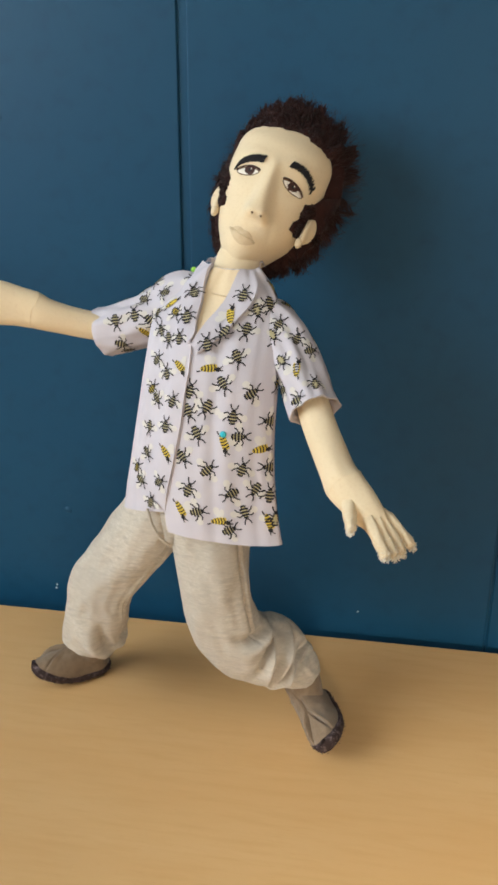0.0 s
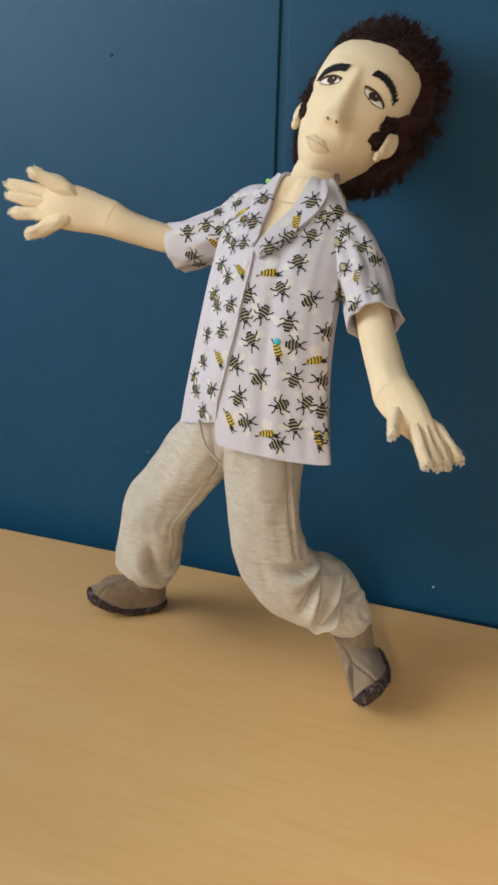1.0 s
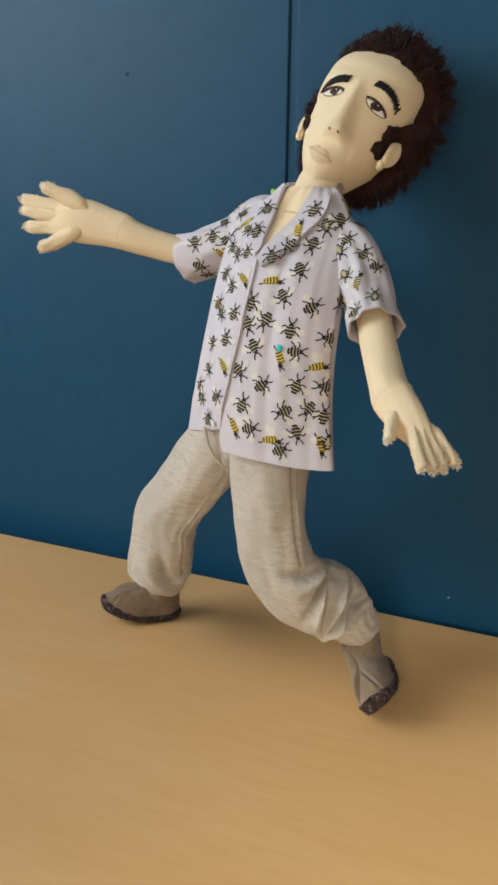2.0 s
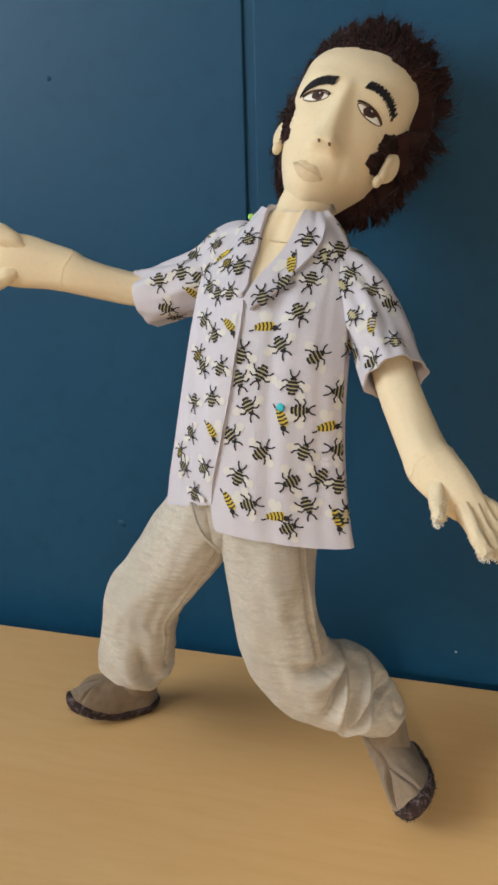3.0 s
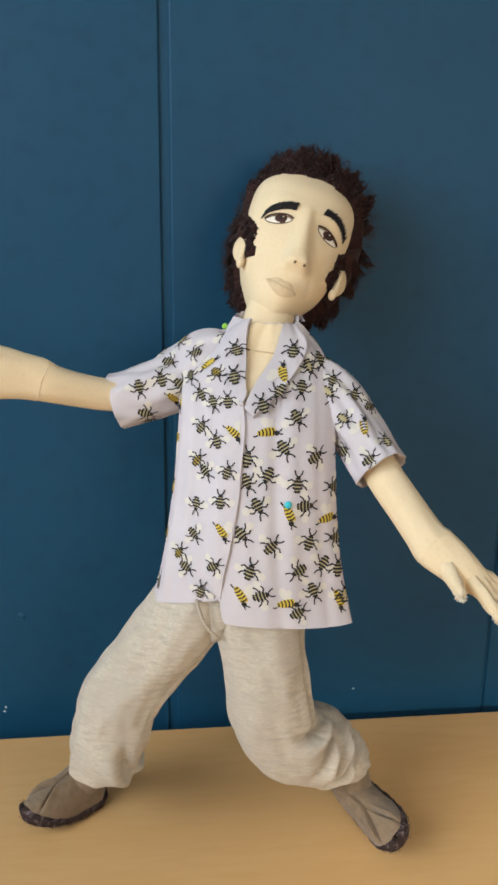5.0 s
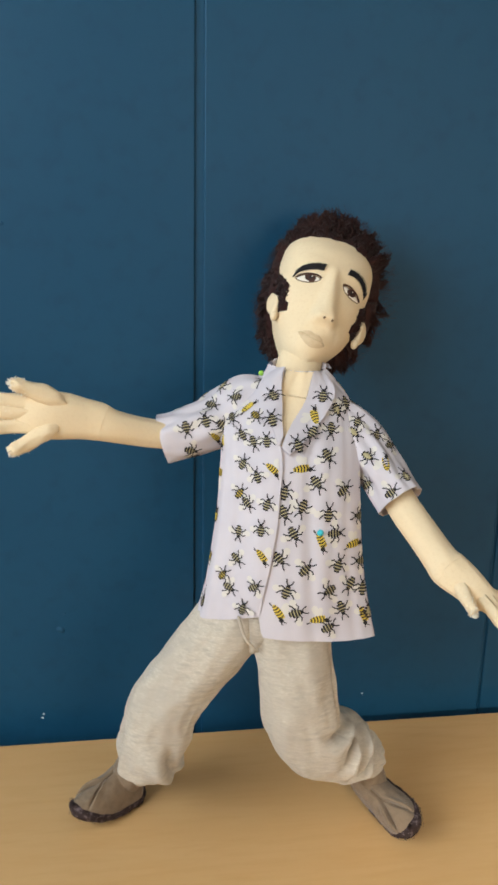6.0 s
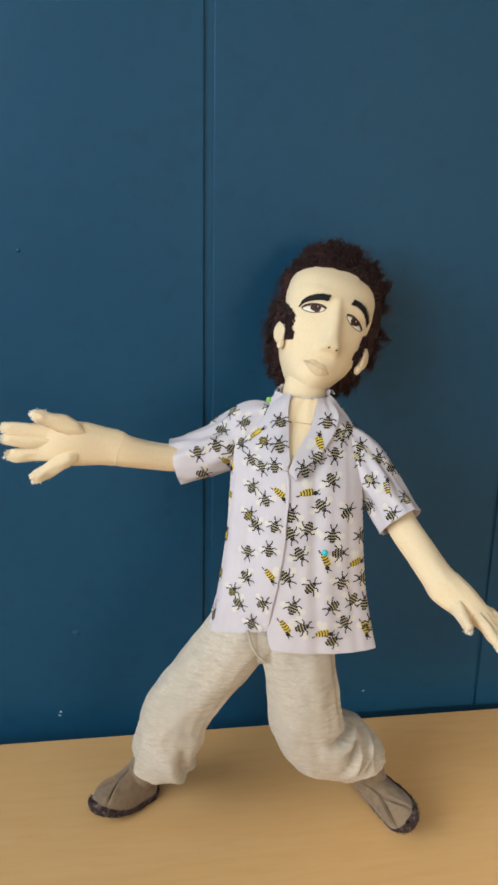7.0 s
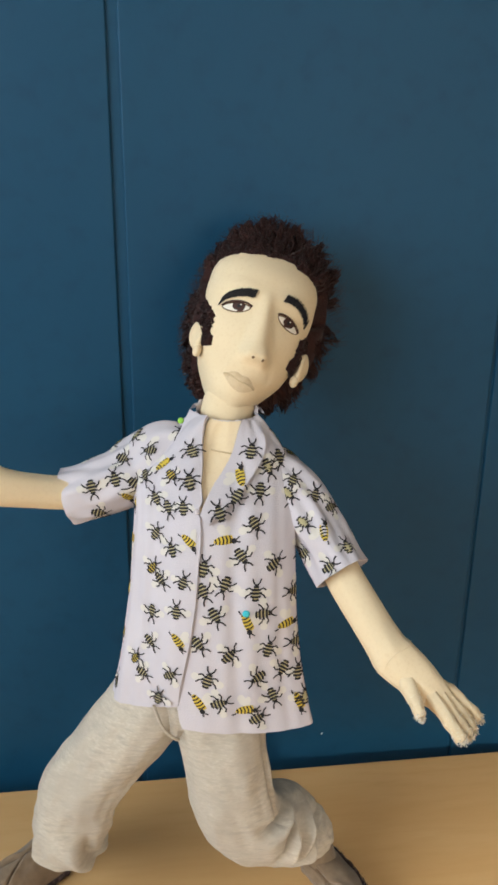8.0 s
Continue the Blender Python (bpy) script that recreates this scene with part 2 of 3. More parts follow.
class Loft:
    """A tube through stations (x, y, z, a, b): a along the side direction, b across it. u: turn 0..1 from the side, v: 0..1 along."""

    def __init__(self, stations, side=(1, 0, 0), up=None, power=2.0, slant=0.0, skew=0.0):
        self.slant, self.skew = slant, skew
        self.s, self.side, self.up, self.power, self.extra = np.array(stations, float), np.array(side, float), up, power, None

    def axes(self, v):
        c = spline(self.s, v)
        if self.up is not None:
            t = np.tile(np.array(self.up, float), (len(v), 1))
        else:
            t = unit(spline(self.s, np.clip(v + 0.02, 0, 1))[:, :3] - spline(self.s, np.clip(v - 0.02, 0, 1))[:, :3])
        s = self.side - (t @ self.side)[:, None] * t
        s = unit(s)
        return c, s, np.cross(t, s)

    def base(self, u, v):
        u, v = np.atleast_1d(u).astype(float), np.atleast_1d(v).astype(float)
        c, s, f = self.axes(v)
        co, si = np.cos(2 * np.pi * u), np.sin(2 * np.pi * u)
        k = (np.abs(co) ** self.power + np.abs(si) ** self.power) ** (-1 / self.power)
        p = c[:, :3] + s * (c[:, 3] * co * k)[:, None] + f * (c[:, 4] * si * k)[:, None]
        p = p - s * (self.skew * np.clip(-si * k, 0, 1) * np.clip((1 - v) * 2.5, 0, 1))[:, None]
        p[:, 2] += self.slant * c[:, 3] * co * k * (1 - v) ** 2
        return p

    def normal(self, u, v):
        e = 1e-3
        a = self.base(u + e, v) - self.base(u - e, v)
        b = self.base(u, np.clip(v + e, 0, 1)) - self.base(u, np.clip(v - e, 0, 1))
        return unit(np.cross(a, b))

    def at(self, u, v, lift=0.0):
        u, v = np.atleast_1d(u).astype(float), np.atleast_1d(v).astype(float)
        d = lift + (self.extra(u, v) if self.extra else 0.0)
        return self.base(u, v) + self.normal(u, v) * np.reshape(d * np.ones(len(u)), (-1, 1))

    def grid(self, nv, nu, v0=0.0, v1=1.0, lift=0.0):
        vv, uu = np.meshgrid(np.linspace(v0, v1, nv), np.arange(nu) / nu, indexing="ij")
        return self.at(uu.ravel(), vv.ravel(), lift).reshape(nv, nu, 3)


def ripples(scale, depth, seed, along=1.0):
    """Soft creases in the cloth."""
    def f(u, v):
        return np.array([depth * noise.noise((math.cos(6.2832 * a) * scale + seed, math.sin(6.2832 * a) * scale, b * along * scale * 2 + seed)) for a, b in zip(u, v)])
    return f


doll = Cloth()


def thread(points, r, mat, sides=5, taper=1.0):
    """A thin round thread through points."""
    p = np.array([tuple(q) for q in points], float)
    t = unit(np.gradient(p, axis=0))
    ref = np.array((0.31, 0.52, 0.79))
    a = unit(np.cross(t, ref))
    b = np.cross(t, a)
    ang = np.arange(sides) / sides * 2 * np.pi
    rr = np.linspace(1, taper, len(p))[:, None, None] * r
    doll.grid(p[:, None] + rr * (a[:, None] * np.cos(ang)[None, :, None] + b[:, None] * np.sin(ang)[None, :, None]), mat, wrap=True)


TORSO = Loft([(-.1460, .592, .209, .0705, .0315), (-.1440, .597, .247, .0625, .0325), (-.1415, .605, .292, .0560, .0335), (-.1390, .617, .335, .0530, .0330),
              (-.138, .630, .363, .053, .028), (-.134, .640, .381, .043, .023), (-.131, .647, .396, .029, .020), (-.130, .650, .403, .021, .018)],
             side=(.946, -.325, 0), up=(0, 0, 1), power=1.75, slant=-.06, skew=.015)
soft_a, soft_b = ripples(2.2, 0.0026, 3.1, 0.8), ripples(5.0, 0.0016, 7.7, 0.12)
def shoulders(u, v):
    """Fullness above the sleeve seams."""
    near = (u - .55 + .5) % 1 - .5
    far = (u - .95 + .5) % 1 - .5
    return .0042 * np.exp(-(near / .06) ** 2 - ((v - .74) / .08) ** 2) + .0030 * np.exp(-(far / .05) ** 2 - ((v - .74) / .08) ** 2)


TORSO.extra = lambda u, v: soft_a(u, v) + soft_b(u, v) + shoulders(u, v)
def hem_v(u):
    """Height of the hem round the shirt: the overlapping front panel is cut shorter towards its edge."""
    return np.interp(np.asarray(u) % 1, [.60, .752, .756, 1.0], [0.0, .072, 0.0, 0.0])


hv, hu = np.meshgrid(np.linspace(0, 1, 120), np.arange(220) / 220, indexing="ij")
hv = hem_v(hu) + (1 - hem_v(hu)) * hv
doll.grid(TORSO.at(hu.ravel(), hv.ravel()).reshape(120, 220, 3), M_SHIRT, wrap=True)
doll.grid([TORSO.at(hu[0], hem_v(hu[0]) + k, d) for k, d in ((0, 0), (0, -.0015), (.05, -.0015))], M_SHIRT, wrap=True, flip=True)

SLEEVE_R = Loft([(-.150, .645, .366, .028, .022), (-.172, .652, .367, .0290, .024), (-.190, .652, .360, .0245, .0225), (-.205, .649, .355, .0215, .021), (-.223, .647, .350, .0205, .021), (-.2395, .648, .3455, .0208, .022)], side=(0, 0, 1))
SLEEVE_L = Loft([(-.112, .641, .366, .017, .026), (-.096, .637, .360, .0185, .025), (-.079, .622, .342, .019, .023), (-.067, .605, .324, .0190, .023), (-.057, .590, .308, .0195, .023)], side=(1, 0, .3))
for sl in (SLEEVE_R, SLEEVE_L):
    sl.extra = ripples(2.2, 0.0040, 8.4, 0.9)
    g = sl.grid(60, 112)
    doll.grid(g, M_SHIRT, wrap=True)
    doll.grid(np.concatenate([g[-1:], sl.grid(4, 112, 1.0, 0.7, -0.0015)]), M_SHIRT, wrap=True)

# arms and neck
ARM_R = Loft([(-.215, .645, .350, .011, .011), (-.240, .640, .351, .0112, .0112), (-.262, .633, .3565, .0117, .0115), (-.280, .627, .3625, .0130, .0120), (-.289, .624, .3665, .0148, .0115),
              (-.300, .620, .3695, .0158, .0095), (-.316, .614, .3735, .0180, .0078), (-.330, .610, .375, .0172, .0062), (-.341, .608, .376, .0130, .0040), (-.348, .606, .377, .006, .001)], side=(0, 0, 1))
ARM_L = Loft([(-.066, .605, .325, .012, .012), (-.056, .588, .305, .0125, .0125), (-.045, .568, .289, .0125, .0125), (-.036, .553, .276, .0130, .0130), (-.031, .547, .270, .0145, .0125),
              (-.022, .540, .263, .0135, .0100), (-.013, .533, .256, .0115, .0080), (-.006, .528, .251, .0088, .0060), (-.002, .525, .248, .0060, .0040), (.000, .523, .246, .003, .001)], side=(1, 0, .6))
for arm in (ARM_R, ARM_L):
    arm.extra = ripples(2.5, 0.0008, 5.0)
    doll.grid(arm.grid(48, 32), M_SKIN, wrap=True, caps=(True, True))


def finger(a, b, r0, r1, squash=0.82, bend=(0, 0, 0)):
    a, b, bend = np.array(a), np.array(b), np.array(bend)
    rows = [(*(a + (b - a) * t + bend * 4 * t * (1 - t)), (r0 + (r1 - r0) * t) * k, (r0 + (r1 - r0) * t) * k * squash) for t, k in ((0, .35), (.14, .78), (.35, 1), (.7, 1), (.92, .92), (1.0, .5))]
    lf = Loft(rows, side=(0.2, 0.1, 1))
    lf.extra = ripples(3.2, 0.0020, a[0] * 90 + b[2] * 70)
    doll.grid(lf.grid(22, 18), M_SKIN, wrap=True, caps=(True, True))
    r = random.Random(int(abs(a[2] + b[0]) * 1e5))
    for k in range(150):
        u, v = np.array([r.random()]), np.array([r.uniform(.42, .99) ** .7])
        p, q = lf.at(u, v)[0], lf.normal(u, v)[0]
        q = q + np.array([r.uniform(-.7, .7) for _ in range(3)])
        thread([p, p + q * .0004, p + q * r.uniform(.0004, .0009)], .00022, M_FRAY, 3)


finger((-.312, .611, .383), (-.349, .600, .401), .0078, .0048, .82, (-.003, 0, .003))
finger((-.312, .614, .379), (-.374, .604, .391), .0064, .0056)
finger((-.314, .613, .374), (-.373, .603, .382), .0062, .0054)
finger((-.312, .613, .367), (-.371, .603, .369), .0064, .0050)
finger((-.318, .608, .368), (-.352, .595, .351), .0076, .0046, .82, (-.002, 0, -.001))
finger((-.028, .548, .266), (-.023, .511, .251), .0078, .0040)
finger((-.016, .533, .258), (.002, .503, .238), .0050, .0042)
finger((-.011, .533, .258), (.008, .508, .236), .0050, .0042)
finger((-.007, .534, .258), (.013, .514, .236), .0050, .0042)
finger((-.004, .536, .258), (.019, .521, .238), .0048, .0040)

NECK = Loft([(-.131, .652, .360, .020, .018), (-.130, .656, .395, .0188, .0182), (-.125, .666, .412, .0172, .0170), (-.118, .682, .428, .013, .013)])
doll.grid(NECK.grid(16, 32), M_SKIN, wrap=True)

# trousers
def folds(rows, soft):
    """Creases at (u, v, lean, length, width, depth), lengths in metres on a leg about 0.18 round and 0.24 long."""
    def f(u, v):
        d = soft(u, v)
        for u0, v0, lean, ln, wd, dp in rows:
            a = ((1 - u - u0 - 0.053 + 0.5) % 1 - 0.5) * 0.18
            b = (v - v0) * 0.24
            c, s = math.cos(radians(lean)), math.sin(radians(lean))
            soften = 1.0 if wd < .002 else 1.45
            d = d + dp / soften ** .5 * np.exp(-((a * c + b * s) / ln) ** 2 - ((b * c - a * s) / (wd * soften)) ** 2)
        gather = np.clip((v - 0.84) * 8, 0, 1)
        return d + gather * 0.0012 * np.sin(u * 2 * np.pi * 9 + 2 * np.sin(u * 2 * np.pi * 2))
    return f


LEG_R = Loft([(-.165, .606, .240, .027, .026), (-.178, .606, .218, .0275, .027), (-.198, .606, .188, .0288, .0255), (-.222, .609, .153, .0295, .0245), (-.2410, .609, .127, .0290, .0245), (-.2475, .611, .105, .0285, .0250),
              (-.2525, .616, .085, .0278, .028), (-.2545, .623, .071, .0258, .026), (-.255, .629, .057, .0195, .020), (-.256, .632, .060, .014, .015)], side=(.946, -.325, 0))
LEG_L = Loft([(-.146, .604, .240, .036, .031), (-.142, .598, .212, .0340, .030), (-.138, .591, .181, .0320, .0265), (-.1335, .587, .140, .0315, .0250), (-.126, .589, .112, .0320, .0265), (-.111, .599, .090, .0315, .0300),
              (-.092, .607, .078, .0295, .0310), (-.077, .611, .070, .0245, .0275), (-.067, .612, .063, .0195, .020), (-.069, .614, .064, .014, .014)], side=(.946, -.325, 0))
SEAT = Loft([(-.156, .603, .240, .034, .031), (-.163, .601, .212, .024, .029), (-.168, .599, .196, .014, .024), (-.171, .597, .187, .008, .017), (-.1720, .596, .181, .003, .008)])
doll.grid(SEAT.grid(18, 32), M_TROUSER, wrap=True, caps=(False, True))
thread(spline([(-.1850, .5725, .224), (-.1815, .5715, .211), (-.1770, .5715, .202), (-.1715, .5730, .1955), (-.1690, .5770, .191)], np.linspace(0, 1, 24)), .0012, M_TROUSER, 8)
LEG_R.extra = folds([(.92, .42, 86, .055, .0013, -.0038), (.905, .42, 86, .050, .0016, .0014), (.85, .66, 75, .022, .0032, -.0085), (.80, .69, 62, .020, .0045, .0065), (.74, .80, 25, .016, .0030, -.0070),
                     (.68, .76, 15, .016, .0045, .0055), (.53, .66, 80, .024, .0034, -.0080), (.58, .72, 65, .020, .0045, .0060), (.47, .80, 30, .016, .0032, -.0070), (.42, .74, 10, .016, .0040, .0050), (.63, .84, 0, .020, .0030, -.0050),
                     (.93, .74, 20, .018, .0040, .0070), (.96, .82, 0, .018, .0030, -.0070)], (lambda p, q: lambda u, v: p(u, v) + q(u, v))(ripples(1.5, .0034, 1.7, 1.8), ripples(3.4, .0012, 3.3, 3.0)))
LEG_L.extra = folds([(.91, .28, 86, .055, .0013, -.0040), (.925, .28, 86, .050, .0016, .0014), (.93, .47, 25, .018, .0030, -.0110), (.97, .51, 10, .020, .0042, .0080), (.95, .57, -15, .022, .0030, -.0120),
                     (.91, .62, -35, .022, .0045, .0085), (.87, .67, -35, .024, .0030, -.0100), (.95, .70, -10, .020, .0040, .0090), (.92, .75, 5, .020, .0028, -.0100), (.86, .78, -25, .020, .0038, .0075), (.98, .80, 15, .018, .0032, -.0090), (.90, .84, 10, .020, .0030, -.0060),
                     (.72, .80, 25, .024, .0034, -.0055), (.66, .75, 35, .022, .0045, .0035), (.58, .84, 10, .020, .0032, -.0050), (.50, .40, 85, .055, .0022, -.0032)], (lambda p, q: lambda u, v: p(u, v) + q(u, v))(ripples(1.5, .0034, 6.2, 1.8), ripples(3.4, .0012, 8.3, 3.0)))
for leg in (LEG_R, LEG_L):
    doll.grid(leg.grid(170, 150), M_TROUSER, wrap=True, caps=(True, True))


# shoes
def shoe(m, length, width, height, ankle):
    """Soft felt bootie: heel at the origin, toe along +x, sole at z 0; ankle: where its shaft ends, in the world."""
    nv, nu = 90, 110

    def rise(s):
        return 0.013 * max(0.0, (s - 0.35) / 0.65) ** 1.6

    def half(s):
        return width * (0.62 + 0.38 * math.sin(math.pi * min(1, 0.12 + s * 0.62))) * math.sqrt(max(0.0, 1 - max(0, (s - 0.66) / 0.34) ** 2.2)) * math.sqrt(min(1, (s + 0.01) * 7))

    def at(s, a):
        top = height * (1 - 0.60 * min(1, max(0, s - 0.12) * 1.3)) * math.sqrt(max(0.03, 1 - max(0, (s - 0.74) / 0.26) ** 2))
        mid = abs(math.cos(a))
        crease = 0.0030 * math.exp(-(mid / 0.09) ** 2) * min(1, max(0, (0.60 - s) * 9))
        across, split = half(s) * mid, max(0.0, s - 0.54) * length * 0.42
        fade = min(1, max(0, s - 0.54) * 9) * min(1, max(0, 0.93 - s) * 8)
        ring = fade * (0.0052 * math.exp(-((across - split) / 0.0011) ** 2) - 0.0022 * math.exp(-((across - split - 0.0032) / 0.0022) ** 2) + (0.0020 if across < split else 0.0))
        z = 0.006 + (top - crease - ring) * max(0, math.sin(a)) ** 0.75
        n = 0.0008 * noise.noise((s * 5, a * 2, length * 99))
        return m @ Vector((s * length, (half(s) + n) * math.cos(a), max(0.006, z + n) + rise(s)))

    up = [[at(i / (nv - 1), math.pi * j / (nu - 1)) for j in range(nu)] for i in range(nv)]
    doll.grid(up, M_TAUPE)
    base = m @ Vector((length * 0.26, 0, height * 0.55))
    shaft = Loft([(*base, width * 0.95, width * 0.95), (*(base.lerp(Vector(ankle), 0.5)), width * 0.9, width * 0.9), (*ankle, width * 0.85, width * 0.85)])
    doll.grid(shaft.grid(14, 32), M_TAUPE, wrap=True)
    def rim(s, a, z, grow):
        w = half(s) + grow * (1 if 0.02 < s < 0.99 else 0.3) + 0.0012 * noise.noise((s * 14, a * 3, z * 300))
        return m @ Vector((s * length + grow * (2 * s - 1), w * a, z + rise(s)))

    for s in np.linspace(0.20, 0.56, 15):
        thread([at(s, math.pi / 2 + 0.05), at(s + 0.008, math.pi / 2), at(s + 0.016, math.pi / 2 - 0.05)], 0.0005, M_LINE)
    r = random.Random(5)
    for k in range(420):
        s, a, z = r.random() ** 0.6, r.choice((-1, 1)), r.uniform(0.001, 0.0085)
        p = rim(s, a, z * (1 + 0.8 * max(0, s - 0.6) / 0.4), 0.0012)
        d = Vector((r.uniform(-1, 1), r.uniform(-1, 1), r.uniform(-.3, 1))) * 0.0007
        thread([p, p + d * .5, p + d], 0.00028, M_SOLE if k % 3 else M_LINT, 3)

    ring = [(i / 36, 1) for i in range(37)] + [(1 - i / 36, -1) for i in range(37)]
    rows = [[rim(s, a, z * (1 + 0.8 * max(0, s - 0.6) / 0.4), g) for s, a in ring] for z, g in ((0.0004, -0.003), (0.0015, 0.0004), (0.005, 0.0016), (0.0072, 0.0012), (0.0082, -0.0015))]
    doll.grid(rows, M_SOLE, wrap=True, caps=(True, True), flip=True)


shoe(pose(-.262, .664, 0.0, 0, 0, 218), .074, .0160, .043, (-.256, .640, .074))
shoe(pose(-.052, .637, 0.0125, 44, 2, -66), .076, .0160, .040, (-.066, .622, .066))

# head: right, forward and up directions
O = np.array((-.1090, .690, .4495))
R = unit(np.array((.946, -.05, -.320)))
H = np.array((.309, .440, .843))
H = unit(H - (H @ R) * R)
F = np.cross(R, H)


def hw(p):
    """Head coordinates to the world."""
    p = np.asarray(p, float)
    return O + p[..., :1] * R + p[..., 1:2] * F + p[..., 2:3] * H


HEAD_H = (-.0625, -.0585, -.050, -.036, -.010, .015, .035, .050, .060, .066)
HEAD_W = (.008, .0155, .0228, .0308, .0362, .0395, .0390, .032, .022, .004)
HEAD_D = (.020, .0270, .0330, .0350, .0360, .0365, .0320, .0220, .012, .003)
HEAD_B = (.006, .012, .022, .034, .044, .047, .044, .036, .024, .006)


def face_bumps(x, h):
    """Nose, eye hollows, lips and chin, as a push along F."""
    x, h = np.asarray(x, float), np.asarray(h, float)
    t = np.clip((.012 - h) / .038, 0, 1)
    fall = np.clip((h + .0325) / .0040, 0, 1)
    x0, x = x, x - .0015 * t
    nose = (.0024 + .0082 * t) * np.exp(-(np.abs(x) / (.0042 + .0048 * t)) ** (2 + 1.2 * t)) * np.where(h > .012, np.exp(-((h - .012) / .006) ** 2), 1) * fall * fall * (3 - 2 * fall)
    x = x0
    socket = -.0020 * np.exp(-((np.abs(x) - .0195) / .010) ** 2 - ((h - .005) / .008) ** 2)
    lips = .0022 * np.exp(-(x / .011) ** 2 - ((h + .0445) / .006) ** 2)
    brow = .0012 * np.exp(-((np.abs(x) - .02) / .012) ** 2 - ((h - .020) / .006) ** 2)
    cheek = -.0016 * np.exp(-((np.abs(x) - .024) / .009) ** 2 - ((h + .026) / .010) ** 2)
    wings = .0026 * np.exp(-((np.abs(x - .0012) - .0072) / .0030) ** 2 - ((h + .0260) / .0050) ** 2)
    fold = -.0007 * np.exp(-((np.abs(x) - .0155 - .25 * (-.030 - h)) / .0022) ** 2 - ((h + .036) / .009) ** 2)
    return nose + socket + lips + brow + cheek + wings + fold


def profile(h, table):
    """Rounded reading of one of the head's outlines."""
    h = np.asarray(h, float)
    return sum(np.interp(h + k, HEAD_H, table) for k in (-.004, -.002, 0, .002, .004)) / 5


def head_at(a, h, lift=0.0):
    w, d, b = (profile(h, t) for t in (HEAD_W, HEAD_D, HEAD_B))
    x, s = (w + lift) * np.cos(a), np.sin(a)
    f = np.where(s > 0, (d + lift) * np.abs(s) ** 0.78, -(b + lift) * np.abs(s))
    f = f + np.where(s > 0.1, face_bumps(x, h) * np.clip((s - .1) * 4, 0, 1), 0)
    jaw = np.clip((-h - .026) / .034, 0, 1)
    x = np.where(x > 0, x * (1 - .20 * jaw), x * (1 - .15 * jaw))
    return np.stack([x - .003 * np.clip((-h - .035) / .035, 0, 1), f, h], -1)


def face(x, h, lift=0.0):
    """The face's surface at x, h, in the world."""
    x, h = np.asarray(x, float), np.asarray(h, float)
    w = profile(h, HEAD_W)
    return hw(head_at(np.arccos(np.clip(x / w, -1, 1)), h)) + F * lift


hh, aa = np.meshgrid(np.interp(np.linspace(0, 1, 110), np.linspace(0, 1, 10), HEAD_H), np.arange(140) / 140 * 2 * np.pi, indexing="ij")
doll.grid(hw(head_at(aa, hh)), M_SKIN, wrap=True, caps=(True, True))


def blob(outline, mat, lift, centre=None, rings=4):
    """A patch on the face, outline in face coordinates."""
    o = np.array(outline, float)
    c = o.mean(0) if centre is None else np.array(centre)
    rows = [face(*(c + (o - c) * (k / rings + 1e-3)).T, lift * (1.0 if k < rings else 0.2)) for k in range(rings + 1)]
    doll.grid(rows, mat, wrap=True)


def ellipse(x, h, a, b, n=20, lean=0.0, point=1.0):
    """Outline of an ellipse; point above 1 draws its ends out into corners."""
    t = np.arange(n) / n * 2 * np.pi
    p = np.stack([a * np.cos(t), b * np.sign(np.sin(t)) * np.abs(np.sin(t)) ** point], -1)
    c, s = math.cos(radians(lean)), math.sin(radians(lean))
    return [(x + q[0] * c - q[1] * s, h + q[0] * s + q[1] * c) for q in p]


def brow(points, thick):
    """A stitched brow: a row of slanted short threads over a dark base."""
    p = np.array(points, float)
    q = spline(p, np.linspace(0, 1, 26))
    up = q + np.array((0, thick / 2))
    dn = q - np.array((0, thick / 2))
    doll.grid([face(*up.T, .0006), face(*q.T, .0011), face(*dn.T, .0006)], M_INK)
    for k in range(26):
        x, h = q[k] + np.array((random.uniform(-.0006, .0006), 0))
        thread([face(x - .001, h - thick * .62, .0010), face(x, h, .0016), face(x + .001, h + thick * .62, .0010)], .00045, M_INK, 4)


# eyes, brows, mouth
for sx, x0, h0, lean, ix, ih in ((-1, -.0186, .0038, 8, -.0174, .0050), (1, .0184, .0032, -18, .0184, .0044)):
    blob(ellipse(x0, h0, .0094, .0038, 28, lean, 1.35), M_LINE, .0004)
    blob(ellipse(x0, h0, .0086, .0031, 28, lean, 1.35), M_EYEWHITE_GLINT, .0008)
    blob(ellipse(ix, ih - .0004, .0050, .0036, 20), M_IRIS, .0011)
    blob(ellipse(ix, ih, .0016, .0016, 14), M_INK, .0014)
    # glint on the pupil, drawn as a pale dot
    blob(ellipse(ix + .001, ih + .001, .0006, .0006, 8), M_EYEWHITE_GLINT, .0017)
    lid = ellipse(x0, h0 + .0004, .0096, .0039, 40, lean, 1.35)[1:20]
    thread([face(x, h, .0010) for x, h in lid], .00075, M_IRIS, 4)
brow([(-.0296, .0062), (-.0268, .0100), (-.0218, .0128), (-.0153, .0148), (-.0088, .0152)], .0050)
brow([(.0118, .0192), (.0172, .0194), (.0236, .0178), (.0290, .0142), (.0322, .0092)], .0048)
MX, MW, ML = -.0024, .0128, .20
upper = [(x + MX, -.0445 + .0052 * (1 - (x / MW) ** 2) * (1 - .28 * math.exp(-(x / .003) ** 2)) - x * ML) for x in np.linspace(-MW, MW, 22)]
lower = [(x + MX, -.0445 - .0066 * (1 - (x / MW) ** 2) - x * ML) for x in np.linspace(MW, -MW, 22)]
